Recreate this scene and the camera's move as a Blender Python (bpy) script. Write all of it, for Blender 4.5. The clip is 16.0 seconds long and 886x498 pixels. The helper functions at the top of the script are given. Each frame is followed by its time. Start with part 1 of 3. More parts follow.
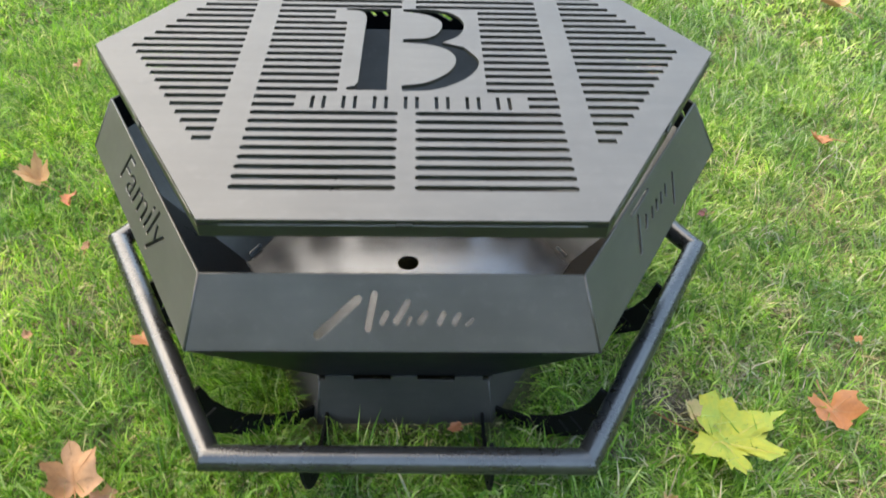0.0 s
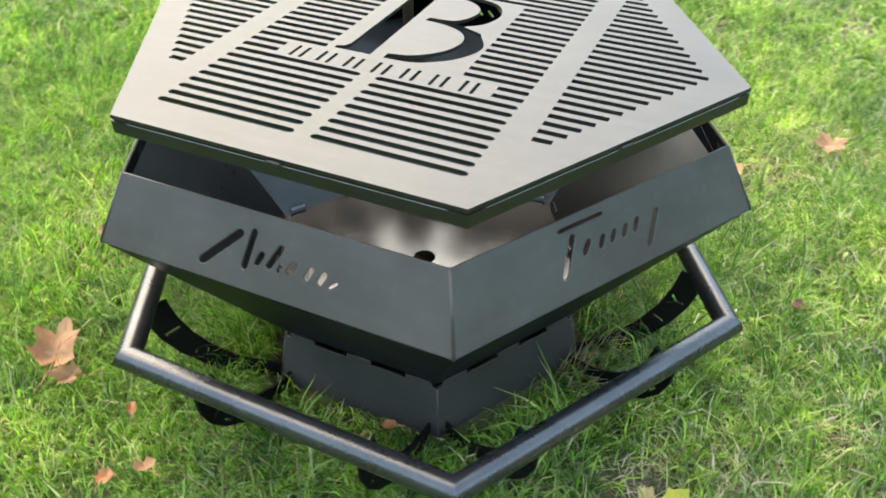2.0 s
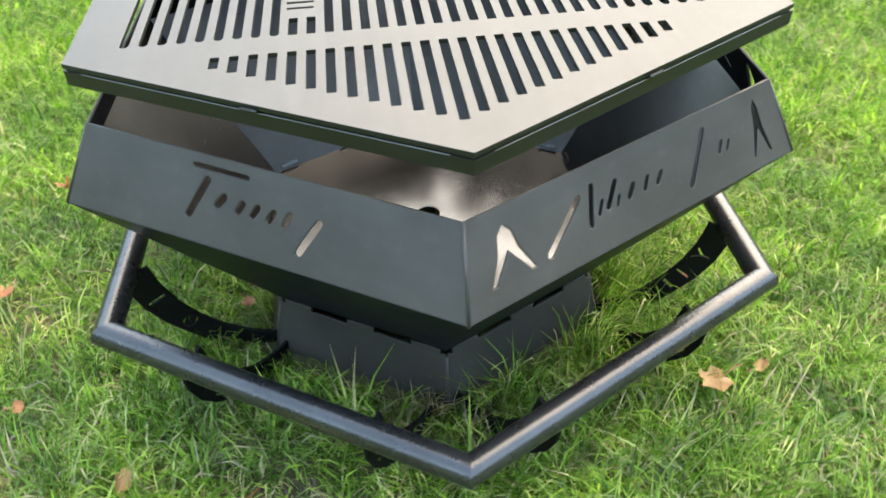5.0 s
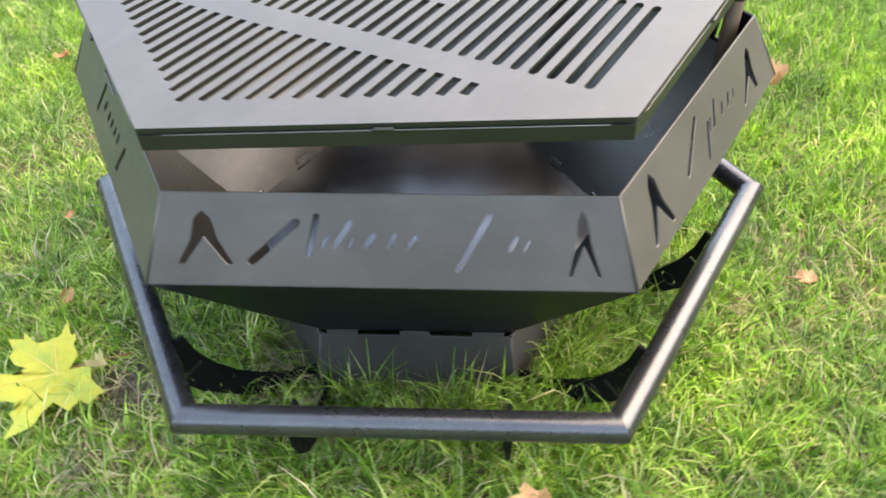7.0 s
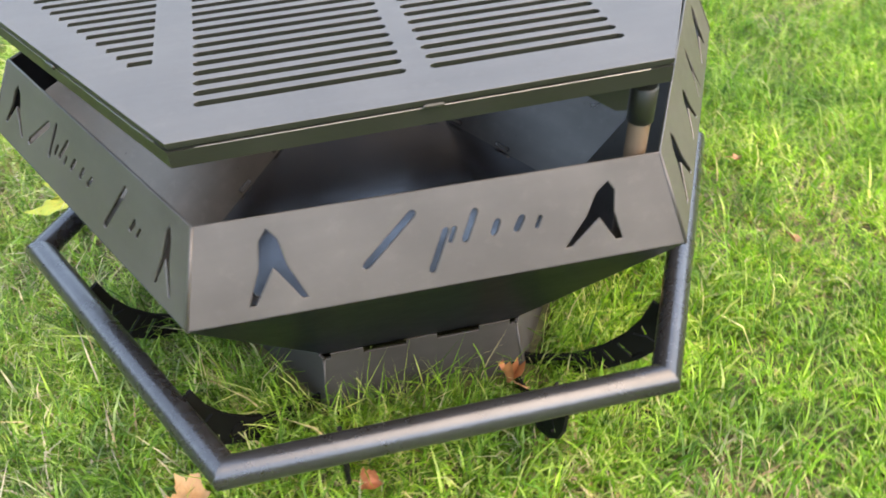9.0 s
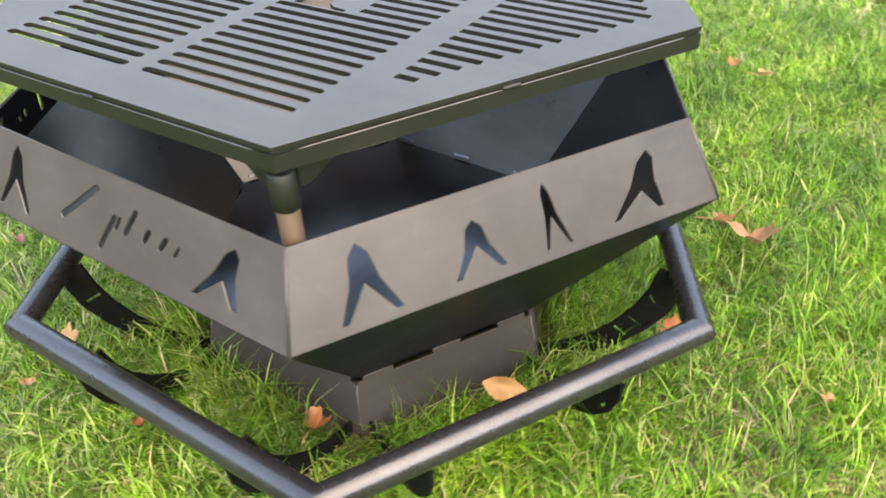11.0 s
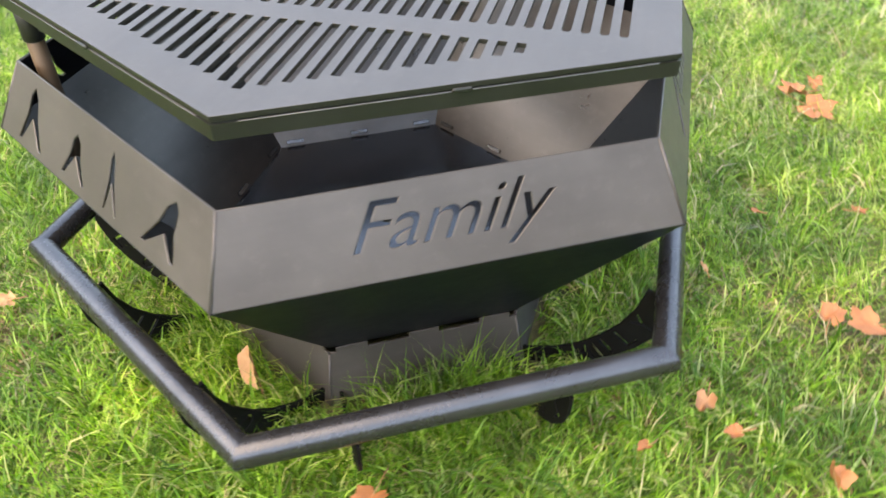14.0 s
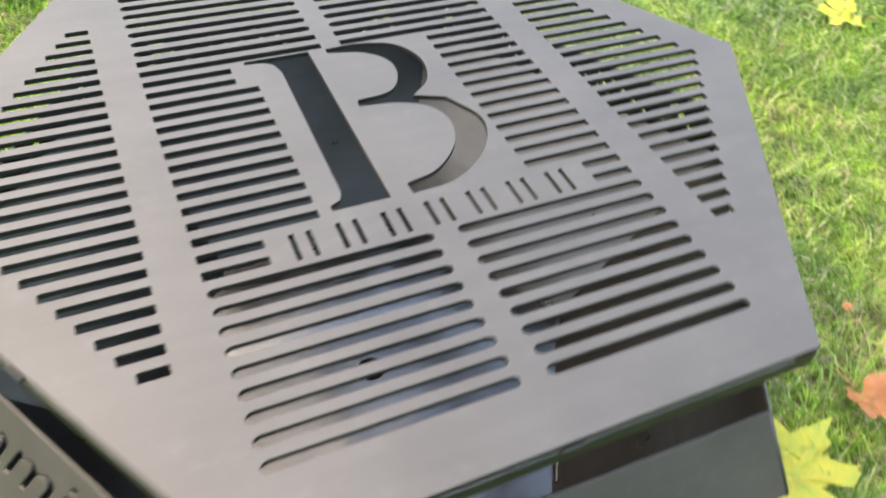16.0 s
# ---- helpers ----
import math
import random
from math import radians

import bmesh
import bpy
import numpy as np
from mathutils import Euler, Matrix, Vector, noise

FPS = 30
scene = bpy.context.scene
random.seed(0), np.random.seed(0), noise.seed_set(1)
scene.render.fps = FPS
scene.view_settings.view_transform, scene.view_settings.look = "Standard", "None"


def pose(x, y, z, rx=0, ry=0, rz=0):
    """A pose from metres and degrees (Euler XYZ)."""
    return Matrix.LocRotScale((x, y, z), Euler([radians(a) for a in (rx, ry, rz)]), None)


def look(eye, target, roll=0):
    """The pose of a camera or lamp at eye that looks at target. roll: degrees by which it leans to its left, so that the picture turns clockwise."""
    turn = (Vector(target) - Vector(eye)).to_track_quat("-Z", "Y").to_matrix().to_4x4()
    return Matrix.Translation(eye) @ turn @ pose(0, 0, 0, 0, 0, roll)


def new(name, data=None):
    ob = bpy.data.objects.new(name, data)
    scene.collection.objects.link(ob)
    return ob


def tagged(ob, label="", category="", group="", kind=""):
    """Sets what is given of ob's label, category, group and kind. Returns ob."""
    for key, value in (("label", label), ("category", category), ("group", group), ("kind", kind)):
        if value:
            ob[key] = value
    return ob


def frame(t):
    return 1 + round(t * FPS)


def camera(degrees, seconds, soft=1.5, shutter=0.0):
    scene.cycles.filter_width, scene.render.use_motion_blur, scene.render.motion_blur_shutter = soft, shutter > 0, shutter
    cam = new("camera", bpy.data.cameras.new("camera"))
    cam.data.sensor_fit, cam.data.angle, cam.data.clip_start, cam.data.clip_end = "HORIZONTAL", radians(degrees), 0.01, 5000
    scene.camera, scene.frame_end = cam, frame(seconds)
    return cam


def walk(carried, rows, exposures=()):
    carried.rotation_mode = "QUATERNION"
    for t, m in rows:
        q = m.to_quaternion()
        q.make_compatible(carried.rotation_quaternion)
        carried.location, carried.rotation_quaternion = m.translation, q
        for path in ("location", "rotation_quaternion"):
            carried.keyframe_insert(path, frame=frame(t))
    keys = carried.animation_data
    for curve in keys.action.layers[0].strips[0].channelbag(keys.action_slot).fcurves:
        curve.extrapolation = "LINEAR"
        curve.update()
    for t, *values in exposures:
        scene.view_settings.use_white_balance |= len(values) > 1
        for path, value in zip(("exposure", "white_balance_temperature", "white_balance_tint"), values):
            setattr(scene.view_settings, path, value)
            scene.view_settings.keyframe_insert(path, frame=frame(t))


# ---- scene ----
# ---- camera and walk ----
DROP_Z = 0.04  # the path's heights count from 4 cm under the soil
cam = camera(59.71, 16.0, 1.7, 0.4)
PATH = [
    (0.00, 0.0591, -1.1780, 1.2616, 48.61, -0.57, -0.10),
    (0.50, 0.1293, -1.2663, 1.1582, 50.45, 0.26, 2.80),
    (1.00, 0.1864, -1.3082, 1.1363, 51.88, 0.02, 6.47),
    (1.50, 0.3339, -1.2610, 1.1411, 53.75, 0.03, 14.36),
    (2.00, 0.5450, -1.0886, 1.1458, 52.28, -0.14, 24.97),
    (2.50, 0.7343, -0.9868, 1.1548, 51.11, -0.28, 36.87),
    (3.00, 0.9625, -0.8480, 1.1637, 51.61, 0.86, 49.24),
    (3.50, 1.0479, -0.6649, 1.1029, 51.90, 0.27, 57.45),
    (4.00, 1.0807, -0.4559, 1.0706, 50.42, 0.97, 64.15),
    (4.83, 1.1283, -0.1420, 1.0659, 49.56, 0.83, 80.58),
    (5.67, 1.0908, 0.1624, 1.0648, 48.59, 0.68, 96.94),
    (6.50, 0.9876, 0.4363, 1.0635, 48.18, 0.53, 112.95),
    (7.00, 0.9062, 0.6413, 1.0903, 47.81, 1.17, 122.53),
    (7.50, 0.7479, 0.7994, 1.0764, 47.89, -0.73, 131.84),
    (8.00, 0.5470, 0.9226, 1.0752, 45.97, -0.50, 142.51),
    (8.83, 0.2010, 1.0756, 1.0625, 47.93, 1.33, 162.96),
    (9.67, -0.1777, 1.0899, 1.0519, 49.29, 2.77, 183.36),
    (10.50, -0.5394, 0.9753, 1.0462, 50.56, 4.07, -156.33),
    (11.00, -0.7161, 0.8426, 1.0391, 50.88, 1.79, -147.19),
    (11.50, -0.8495, 0.6667, 1.0400, 50.16, 3.02, -135.72),
    (12.00, -1.0139, 0.4677, 1.0259, 49.36, 3.14, -123.02),
    (12.50, -1.0858, 0.2692, 1.0260, 49.84, 2.07, -111.56),
    (13.00, -1.0993, 0.0057, 1.0444, 49.15, 2.40, -99.98),
    (13.50, -1.1232, -0.2073, 1.0328, 50.18, 2.56, -86.89),
    (14.00, -1.0665, -0.4016, 1.0484, 50.11, 0.89, -75.15),
    (14.50, -0.8953, -0.5677, 1.0726, 48.84, -0.49, -64.86),
    (15.00, -0.6957, -0.7119, 1.1075, 46.42, -0.53, -51.01),
    (15.50, -0.4600, -0.7530, 1.1583, 45.38, -1.68, -34.98),
    (16.00, -0.2213, -0.6797, 1.1828, 44.48, -3.02, -22.82),
]


def row_pose(x, y, z, rx, ry, rz):
    return pose(x, y, z - DROP_Z, rx, ry, rz)


EXPOSURES = [(0.0, 3.12, 9100, 5), (1.5, 3.24, 9300, 4), (4.0, 3.32, 9500, 2), (7.0, 3.52, 9650, 12), (10.5, 3.38, 9450, 13), (13.5, 3.32, 9450, 14), (15.5, 3.62, 10150, 14), (16.0, 3.32, 9950, 11)]
walk(cam, [(r[0], row_pose(*r[1:])) for r in PATH], EXPOSURES)

# ---- world and sun ----
SUN_AZ, SUN_EL = radians(146), radians(52)
world = bpy.data.worlds.new("sky")
scene.world = world
world.use_nodes = True
wn = world.node_tree.nodes
sky = wn.new("ShaderNodeTexSky")
sky.sky_type = "NISHITA"
sky.sun_disc = False
sky.sun_elevation = SUN_EL
sky.sun_rotation = math.pi / 2 - SUN_AZ
sky.air_density, sky.dust_density, sky.ozone_density = 1.0, 0.45, 1.8
world.node_tree.links.new(sky.outputs[0], wn["Background"].inputs[0])
wn["Background"].inputs[1].default_value = 0.15
sun = new("sun", bpy.data.lights.new("sun", "SUN"))
sun.data.energy, sun.data.angle, sun.data.color = 0.58, radians(78), (1.0, 0.80, 0.51)
toward = Vector((math.cos(SUN_AZ) * math.cos(SUN_EL), math.sin(SUN_AZ) * math.cos(SUN_EL), math.sin(SUN_EL)))
sun.matrix_world = look(toward * 8, (0, 0, 0))


# ---- materials ----
class Nodes:
    """A material's node tree, with short calls."""

    def __init__(self, name):
        self.mat = bpy.data.materials.new(name)
        self.mat.use_nodes = True
        self.tree = self.mat.node_tree
        self.bsdf = self.tree.nodes["Principled BSDF"]
        self.coord = self.add("ShaderNodeTexCoord")

    def add(self, kind, **values):
        node = self.tree.nodes.new(kind)
        for key, value in values.items():
            node.inputs[key].default_value = value
        return node

    def link(self, a, b):
        self.tree.links.new(a, b)

    def noise(self, scale, detail=4.0, rough=0.55, stretch=None, space="Object"):
        node = self.add("ShaderNodeTexNoise", Scale=scale, Detail=detail, Roughness=rough)
        if stretch:
            mapping = self.add("ShaderNodeMapping")
            mapping.inputs["Scale"].default_value = stretch
            self.link(self.coord.outputs[space], mapping.inputs[0])
            self.link(mapping.outputs[0], node.inputs["Vector"])
        else:
            self.link(self.coord.outputs[space], node.inputs["Vector"])
        return node.outputs["Fac"]

    def ramp(self, fac, stops):
        node = self.add("ShaderNodeValToRGB")
        el = node.color_ramp.elements
        while len(el) < len(stops):
            el.new(0.5)
        for e, (p, c) in zip(el, stops):
            e.position = p
            e.color = (*c, 1) if len(c) == 3 else c
        self.link(fac, node.inputs[0])
        return node.outputs[0]

    def spread(self, fac, low, high, a=0.3, b=0.7):
        node = self.add("ShaderNodeMapRange")
        for i, v in ((1, a), (2, b), (3, low), (4, high)):
            node.inputs[i].default_value = v
        self.link(fac, node.inputs[0])
        return node.outputs[0]

    def mix(self, fac, a, b, mode="MIX"):
        node = self.tree.nodes.new("ShaderNodeMix")
        node.data_type, node.blend_type = "RGBA", mode
        for socket, value in ((node.inputs[0], fac), (node.inputs[6], a), (node.inputs[7], b)):
            if isinstance(value, (int, float)):
                socket.default_value = value
            elif isinstance(value, tuple):
                socket.default_value = (*value, 1)
            else:
                self.link(value, socket)
        return node.outputs[2]

    def bump(self, fac, strength, distance):
        node = self.add("ShaderNodeBump", Strength=strength, Distance=distance)
        self.link(fac, node.inputs["Height"])
        self.link(node.outputs[0], self.bsdf.inputs["Normal"])


def steel(name, dark, light, metal, rough_low, rough_high, gloss=0.5, peel=0.0):
    """Cold-rolled sheet with a thin dark coat: fine rolling grain, cloudy tone, a few rubbed spots."""
    m = Nodes(name)
    cloud = m.noise(7, 5)
    grain = m.noise(90, 3, 0.6, (1.0, 14.0, 14.0))
    rub = m.noise(38, 6, 0.7)
    tone = m.ramp(cloud, [(0.3, dark), (0.7, light)])
    tone = m.mix(m.spread(rub, 0.0, 0.26, 0.54, 0.75), tone, tuple(min(1, c * 1.5) for c in light))
    streak = m.noise(12, 3, 0.5, (0.5, 4.0, 4.0))
    tone = m.mix(1.0, tone, m.ramp(streak, [(0.3, (0.955, 0.955, 0.96)), (0.7, (1.04, 1.04, 1.04))]), "MULTIPLY")
    m.link(tone, m.bsdf.inputs["Base Color"])
    m.bsdf.inputs["Metallic"].default_value = metal
    m.link(m.spread(m.mix(0.5, cloud, rub), rough_low, rough_high), m.bsdf.inputs["Roughness"])
    m.bsdf.inputs["Specular IOR Level"].default_value = gloss
    if peel:
        m.bump(m.noise(330, 2, 0.5), peel, 0.0008)
    else:
        m.bump(grain, 0.09, 0.0006)
    return m.mat


plate_steel = steel("plate_steel", (0.084, 0.0795, 0.0765), (0.104, 0.099, 0.095), 0.62, 0.50, 0.60, 0.35)
panel_steel = steel("panel_steel", (0.066, 0.060, 0.056), (0.094, 0.086, 0.081), 0.36, 0.32, 0.44, 0.2)
base_steel = steel("base_steel", (0.052, 0.048, 0.045), (0.076, 0.070, 0.066), 0.3, 0.34, 0.48, 0.3)
tube_steel = steel("tube_steel", (0.066, 0.066, 0.068), (0.094, 0.094, 0.097), 0.80, 0.24, 0.32, 0.45, 0.3)
arm_steel = steel("arm_steel", (0.003, 0.003, 0.003), (0.006, 0.006, 0.006), 0.0, 0.6, 0.7, 0.1)
# shade inside the rim and under the funnel, put into a darker steel
shade_steel = steel("shade_steel", (0.005, 0.0068, 0.010), (0.009, 0.011, 0.015), 0.2, 0.30, 0.40, 0.05)
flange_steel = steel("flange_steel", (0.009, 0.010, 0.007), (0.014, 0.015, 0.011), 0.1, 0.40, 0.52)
floor_steel = steel("floor_steel", (0.142, 0.146, 0.153), (0.180, 0.184, 0.191), 0.97, 0.15, 0.23)
bowl_steel = steel("bowl_steel", (0.086, 0.082, 0.078), (0.112, 0.106, 0.100), 0.95, 0.26, 0.33, 0.2)
post_steel = steel("post_steel", (0.085, 0.055, 0.034), (0.13, 0.088, 0.055), 0.3, 0.45, 0.6)
lip_steel = steel("lip_steel", (0.12, 0.115, 0.11), (0.24, 0.23, 0.22), 0.8, 0.3, 0.45)


def blade_material(name, stops, patch_low, patch_high, glow, sides=True):
    """Grass or leaf: random tone by island, broad patches, light passing through."""
    m = Nodes(name)
    geo = m.add("ShaderNodeNewGeometry")
    tone = m.ramp(geo.outputs["Random Per Island"], stops)
    patch = m.noise(2.6, 4)
    tone = m.mix(1.0, tone, m.ramp(patch, [(0.35, patch_low), (0.65, patch_high)]), "MULTIPLY")
    tone = m.mix(1.0, tone, m.ramp(m.noise(11, 3), [(0.36, (0.72, 0.76, 0.8)), (0.64, (1.22, 1.16, 1.1))]), "MULTIPLY")
    tone = m.mix(1.0, tone, m.ramp(m.noise(34, 2), [(0.36, (0.62, 0.66, 0.70)), (0.62, (1.22, 1.18, 1.12))]), "MULTIPLY")
    # one side of the pit: drier, greyer lawn, its cool shade light painted in
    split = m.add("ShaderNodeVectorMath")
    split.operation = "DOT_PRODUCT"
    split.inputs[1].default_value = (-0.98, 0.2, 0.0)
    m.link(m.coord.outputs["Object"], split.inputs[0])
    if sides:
        # tints in order: shade side, cooler and lifted; sunny side, greener and yellower
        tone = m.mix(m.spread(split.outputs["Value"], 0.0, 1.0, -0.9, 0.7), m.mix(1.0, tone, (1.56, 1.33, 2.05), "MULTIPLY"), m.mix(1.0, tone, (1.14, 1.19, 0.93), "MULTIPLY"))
    m.link(tone, m.bsdf.inputs["Base Color"])
    m.bsdf.inputs["Roughness"].default_value = 0.42
    m.bsdf.inputs["Specular IOR Level"].default_value = 0.36
    through_light = m.add("ShaderNodeBsdfTranslucent")
    m.link(tone, through_light.inputs[0])
    blend = m.add("ShaderNodeMixShader")
    blend.inputs[0].default_value = glow
    m.link(m.bsdf.outputs[0], blend.inputs[1])
    m.link(through_light.outputs[0], blend.inputs[2])
    m.link(blend.outputs[0], m.tree.nodes["Material Output"].inputs[0])
    return m.mat


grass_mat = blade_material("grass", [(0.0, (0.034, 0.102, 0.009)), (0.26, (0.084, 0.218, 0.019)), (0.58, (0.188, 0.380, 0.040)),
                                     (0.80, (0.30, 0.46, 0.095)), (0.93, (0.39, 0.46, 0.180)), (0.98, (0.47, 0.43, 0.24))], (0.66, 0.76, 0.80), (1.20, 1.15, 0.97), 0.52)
thatch_mat = blade_material("thatch", [(0.0, (0.17, 0.115, 0.06)), (0.5, (0.36, 0.265, 0.135)), (1.0, (0.55, 0.47, 0.27))], (0.7, 0.7, 0.7), (1.2, 1.2, 1.2), 0.2, False)
dry_mat = blade_material("dry_grass", [(0.0, (0.20, 0.15, 0.07)), (0.5, (0.36, 0.30, 0.16)), (1.0, (0.50, 0.46, 0.28))], (0.8, 0.8, 0.8), (1.2, 1.2, 1.2), 0.2, False)


def soil():
    m = Nodes("soil")
    coarse, fine = m.noise(9, 6, 0.6), m.noise(120, 5, 0.7)
    tone = m.ramp(fine, [(0.3, (0.040, 0.036, 0.018)), (0.55, (0.095, 0.084, 0.040)), (0.75, (0.20, 0.17, 0.085))])
    tone = m.mix(m.spread(coarse, 0.0, 0.6), tone, (0.075, 0.095, 0.02))
    reach = m.add("ShaderNodeVectorMath")
    reach.operation = "LENGTH"
    m.link(m.coord.outputs["Object"], reach.inputs[0])
    turf = m.ramp(m.noise(2.1, 6, 0.65), [(0.32, (0.080, 0.155, 0.022)), (0.68, (0.165, 0.255, 0.048))])
    tone = m.mix(m.spread(reach.outputs["Value"], 0.0, 0.85, 2.6, 5.0), tone, turf)
    m.link(tone, m.bsdf.inputs["Base Color"])
    m.bsdf.inputs["Roughness"].default_value = 0.9
    m.bump(fine, 0.8, 0.01)
    return m.mat


soil_mat = soil()


def leaf_material(name, main, edge, spots, glow=0.15):
    m = Nodes(name)
    blotch, fine = m.noise(22, 5, 0.65), m.noise(140, 4, 0.7)
    tone = m.ramp(blotch, [(0.3, edge), (0.55, main), (0.8, tuple(min(1, c * 1.25) for c in main))])
    tone = m.mix(m.spread(fine, 0.0, 0.7, 0.58, 0.75), tone, spots)
    m.link(tone, m.bsdf.inputs["Base Color"])
    m.bsdf.inputs["Roughness"].default_value = 0.6
    m.bump(fine, 0.3, 0.002)
    lit = m.add("ShaderNodeBsdfTranslucent")
    m.link(tone, lit.inputs[0])
    blend = m.add("ShaderNodeMixShader")
    blend.inputs[0].default_value = glow
    m.link(m.bsdf.outputs[0], blend.inputs[1])
    m.link(lit.outputs[0], blend.inputs[2])
    m.link(blend.outputs[0], m.tree.nodes["Material Output"].inputs[0])
    return m.mat


LEAF_MATS = {
    "y": leaf_material("leaf_yellow", (0.50, 0.47, 0.055), (0.27, 0.39, 0.065), (0.30, 0.20, 0.05), 0.35),
    "o": leaf_material("leaf_orange", (0.38, 0.145, 0.052), (0.24, 0.090, 0.036), (0.18, 0.075, 0.036)),
    "t": leaf_material("leaf_tan", (0.42, 0.23, 0.10), (0.31, 0.16, 0.07), (0.24, 0.12, 0.055)),
    "b": leaf_material("leaf_brown", (0.36, 0.18, 0.085), (0.24, 0.11, 0.05), (0.12, 0.06, 0.03)),
    "r": leaf_material("leaf_russet", (0.42, 0.14, 0.06), (0.28, 0.09, 0.04), (0.14, 0.05, 0.03)),
    "m": leaf_material("leaf_plum", (0.24, 0.10, 0.09), (0.16, 0.06, 0.06), (0.08, 0.04, 0.04)),
    "p": leaf_material("leaf_pale", (0.62, 0.45, 0.24), (0.45, 0.42, 0.16), (0.28, 0.16, 0.08)),
}
vein_mat = leaf_material("leaf_vein", (0.62, 0.50, 0.12), (0.54, 0.40, 0.10), (0.46, 0.26, 0.10))
LEAF_WORDS = {
    "y": "yellow-green lobed maple leaf lying on the lawn", "o": "dry orange maple leaf lying on the lawn",
    "t": "curled tan dead leaf lying on the lawn", "b": "crumpled brown dead leaf lying on the lawn",
    "r": "russet dead leaf lying on the lawn", "m": "small plum-brown dead leaf lying on the lawn",
    "p": "small pale curled leaf lying on the lawn",
}


# ---- making meshes ----
def part(name, mesh, material, parent=None, label="", at=None):
    """Links a bmesh or mesh as one object, under parent if given."""
    if isinstance(mesh, bmesh.types.BMesh):
        data = bpy.data.meshes.new(name)
        mesh.to_mesh(data)
        mesh.free()
        mesh = data
    if material and not mesh.materials:
        mesh.materials.append(material)
    ob = new(name, mesh)
    ob.parent = parent
    if at is not None:
        ob.matrix_basis = at
    if label:
        tagged(ob, label)
    return ob


def sheet(outer, holes, thick, chamfer=0.0006):
    """A flat plate in its own x, y with holes cut right through; its top lies at z = 0."""
    curve = bpy.data.curves.new("sheet", "CURVE")
    curve.dimensions, curve.fill_mode = "2D", "BOTH"
    curve.extrude, curve.bevel_depth, curve.bevel_resolution = thick / 2 - chamfer, chamfer, 0
    for loop in (outer, *holes):
        s = curve.splines.new("POLY")
        s.points.add(len(loop) - 1)
        for p, (x, y) in zip(s.points, loop):
            p.co = (x, y, 0, 1)
        s.use_cyclic_u = True
    ob = new("sheet", curve)
    mesh = bpy.data.meshes.new_from_object(ob.evaluated_get(bpy.context.evaluated_depsgraph_get()))
    bpy.data.objects.remove(ob)
    bpy.data.curves.remove(curve)
    mesh.transform(Matrix.Translation((0, 0, -thick / 2)))
    mesh.polygons.foreach_set("use_smooth", [False] * len(mesh.polygons))
    return mesh


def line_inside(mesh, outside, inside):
    """Gives a sheet's inner face a steel of its own."""
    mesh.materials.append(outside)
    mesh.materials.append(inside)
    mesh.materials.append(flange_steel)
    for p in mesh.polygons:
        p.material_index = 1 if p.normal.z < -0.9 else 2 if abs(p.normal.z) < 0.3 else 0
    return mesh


def word_loops(text, shear=0.0, heavy=0.0):
    """The outlines of a word in the built-in font, 1 high or so, from x = 0."""
    font = bpy.data.curves.new("word", "FONT")
    font.body, font.shear, font.resolution_u, font.offset = text, shear, 3, heavy
    ob = new("word", font)
    mesh = bpy.data.meshes.new_from_object(ob.evaluated_get(bpy.context.evaluated_depsgraph_get()))
    bpy.data.objects.remove(ob)
    bm = bmesh.new()
    bm.from_mesh(mesh)
    bmesh.ops.remove_doubles(bm, verts=bm.verts, dist=1e-5)
    rim = {}
    for e in bm.edges:
        if len(e.link_faces) == 1:
            for v in e.verts:
                rim.setdefault(v, []).append(e)
    loops, seen = [], set()
    for v in rim:
        if v in seen:
            continue
        loop, at, came = [], v, None
        while at not in seen:
            seen.add(at)
            loop.append((at.co.x, at.co.y))
            step = [e for e in rim[at] if e is not came]
            came = step[0]
            at = came.other_vert(at)
        if len(loop) > 2:
            loops.append(loop)
    bm.free()
    bpy.data.meshes.remove(mesh)
    return loops


def set_word(loops, x0, y0, width, height):
    """Fits outlines into a box."""
    xs, ys = [p[0] for l in loops for p in l], [p[1] for l in loops for p in l]
    kx, ky = width / (max(xs) - min(xs)), height / (max(ys) - min(ys))
    return [[(x0 + (x - min(xs)) * kx, y0 + (y - min(ys)) * ky) for x, y in l] for l in loops]


def slot(xa, xb, y, w, n=4):
    """A slot with round ends."""
    r = w / 2
    right = [(xb - r + r * math.cos(a), y + r * math.sin(a)) for a in np.linspace(-math.pi / 2, math.pi / 2, n)]
    left = [(xa + r + r * math.cos(a), y + r * math.sin(a)) for a in np.linspace(math.pi / 2, 3 * math.pi / 2, n)]
    return right + left


def square_slot(xa, xb, y, w, e=0.0012):
    """A slot with square ends and eased corners."""
    r = w / 2
    return [(xb - e, y - r), (xb, y - r + e), (xb, y + r - e), (xb - e, y + r), (xa + e, y + r), (xa, y + r - e), (xa, y - r + e), (xa + e, y - r)]


def bar(x0, y0, x1, y1, w):
    """A slanting plain bar with round ends."""
    length, a = math.hypot(x1 - x0, y1 - y0), math.atan2(y1 - y0, x1 - x0)
    c, s = math.cos(a), math.sin(a)
    return [(x0 + x * c - y * s, y0 + x * s + y * c) for x, y in slot(0, length, 0, w)]


def box_bm(size, at=(0, 0, 0), bevel=0.0):
    bm = bmesh.new()
    bmesh.ops.create_cube(bm, size=1, matrix=Matrix.Translation(at) @ Matrix.Diagonal((*size, 1)))
    if bevel:
        bmesh.ops.bevel(bm, geom=bm.edges[:], offset=bevel, segments=1, affect="EDGES")
    return bm


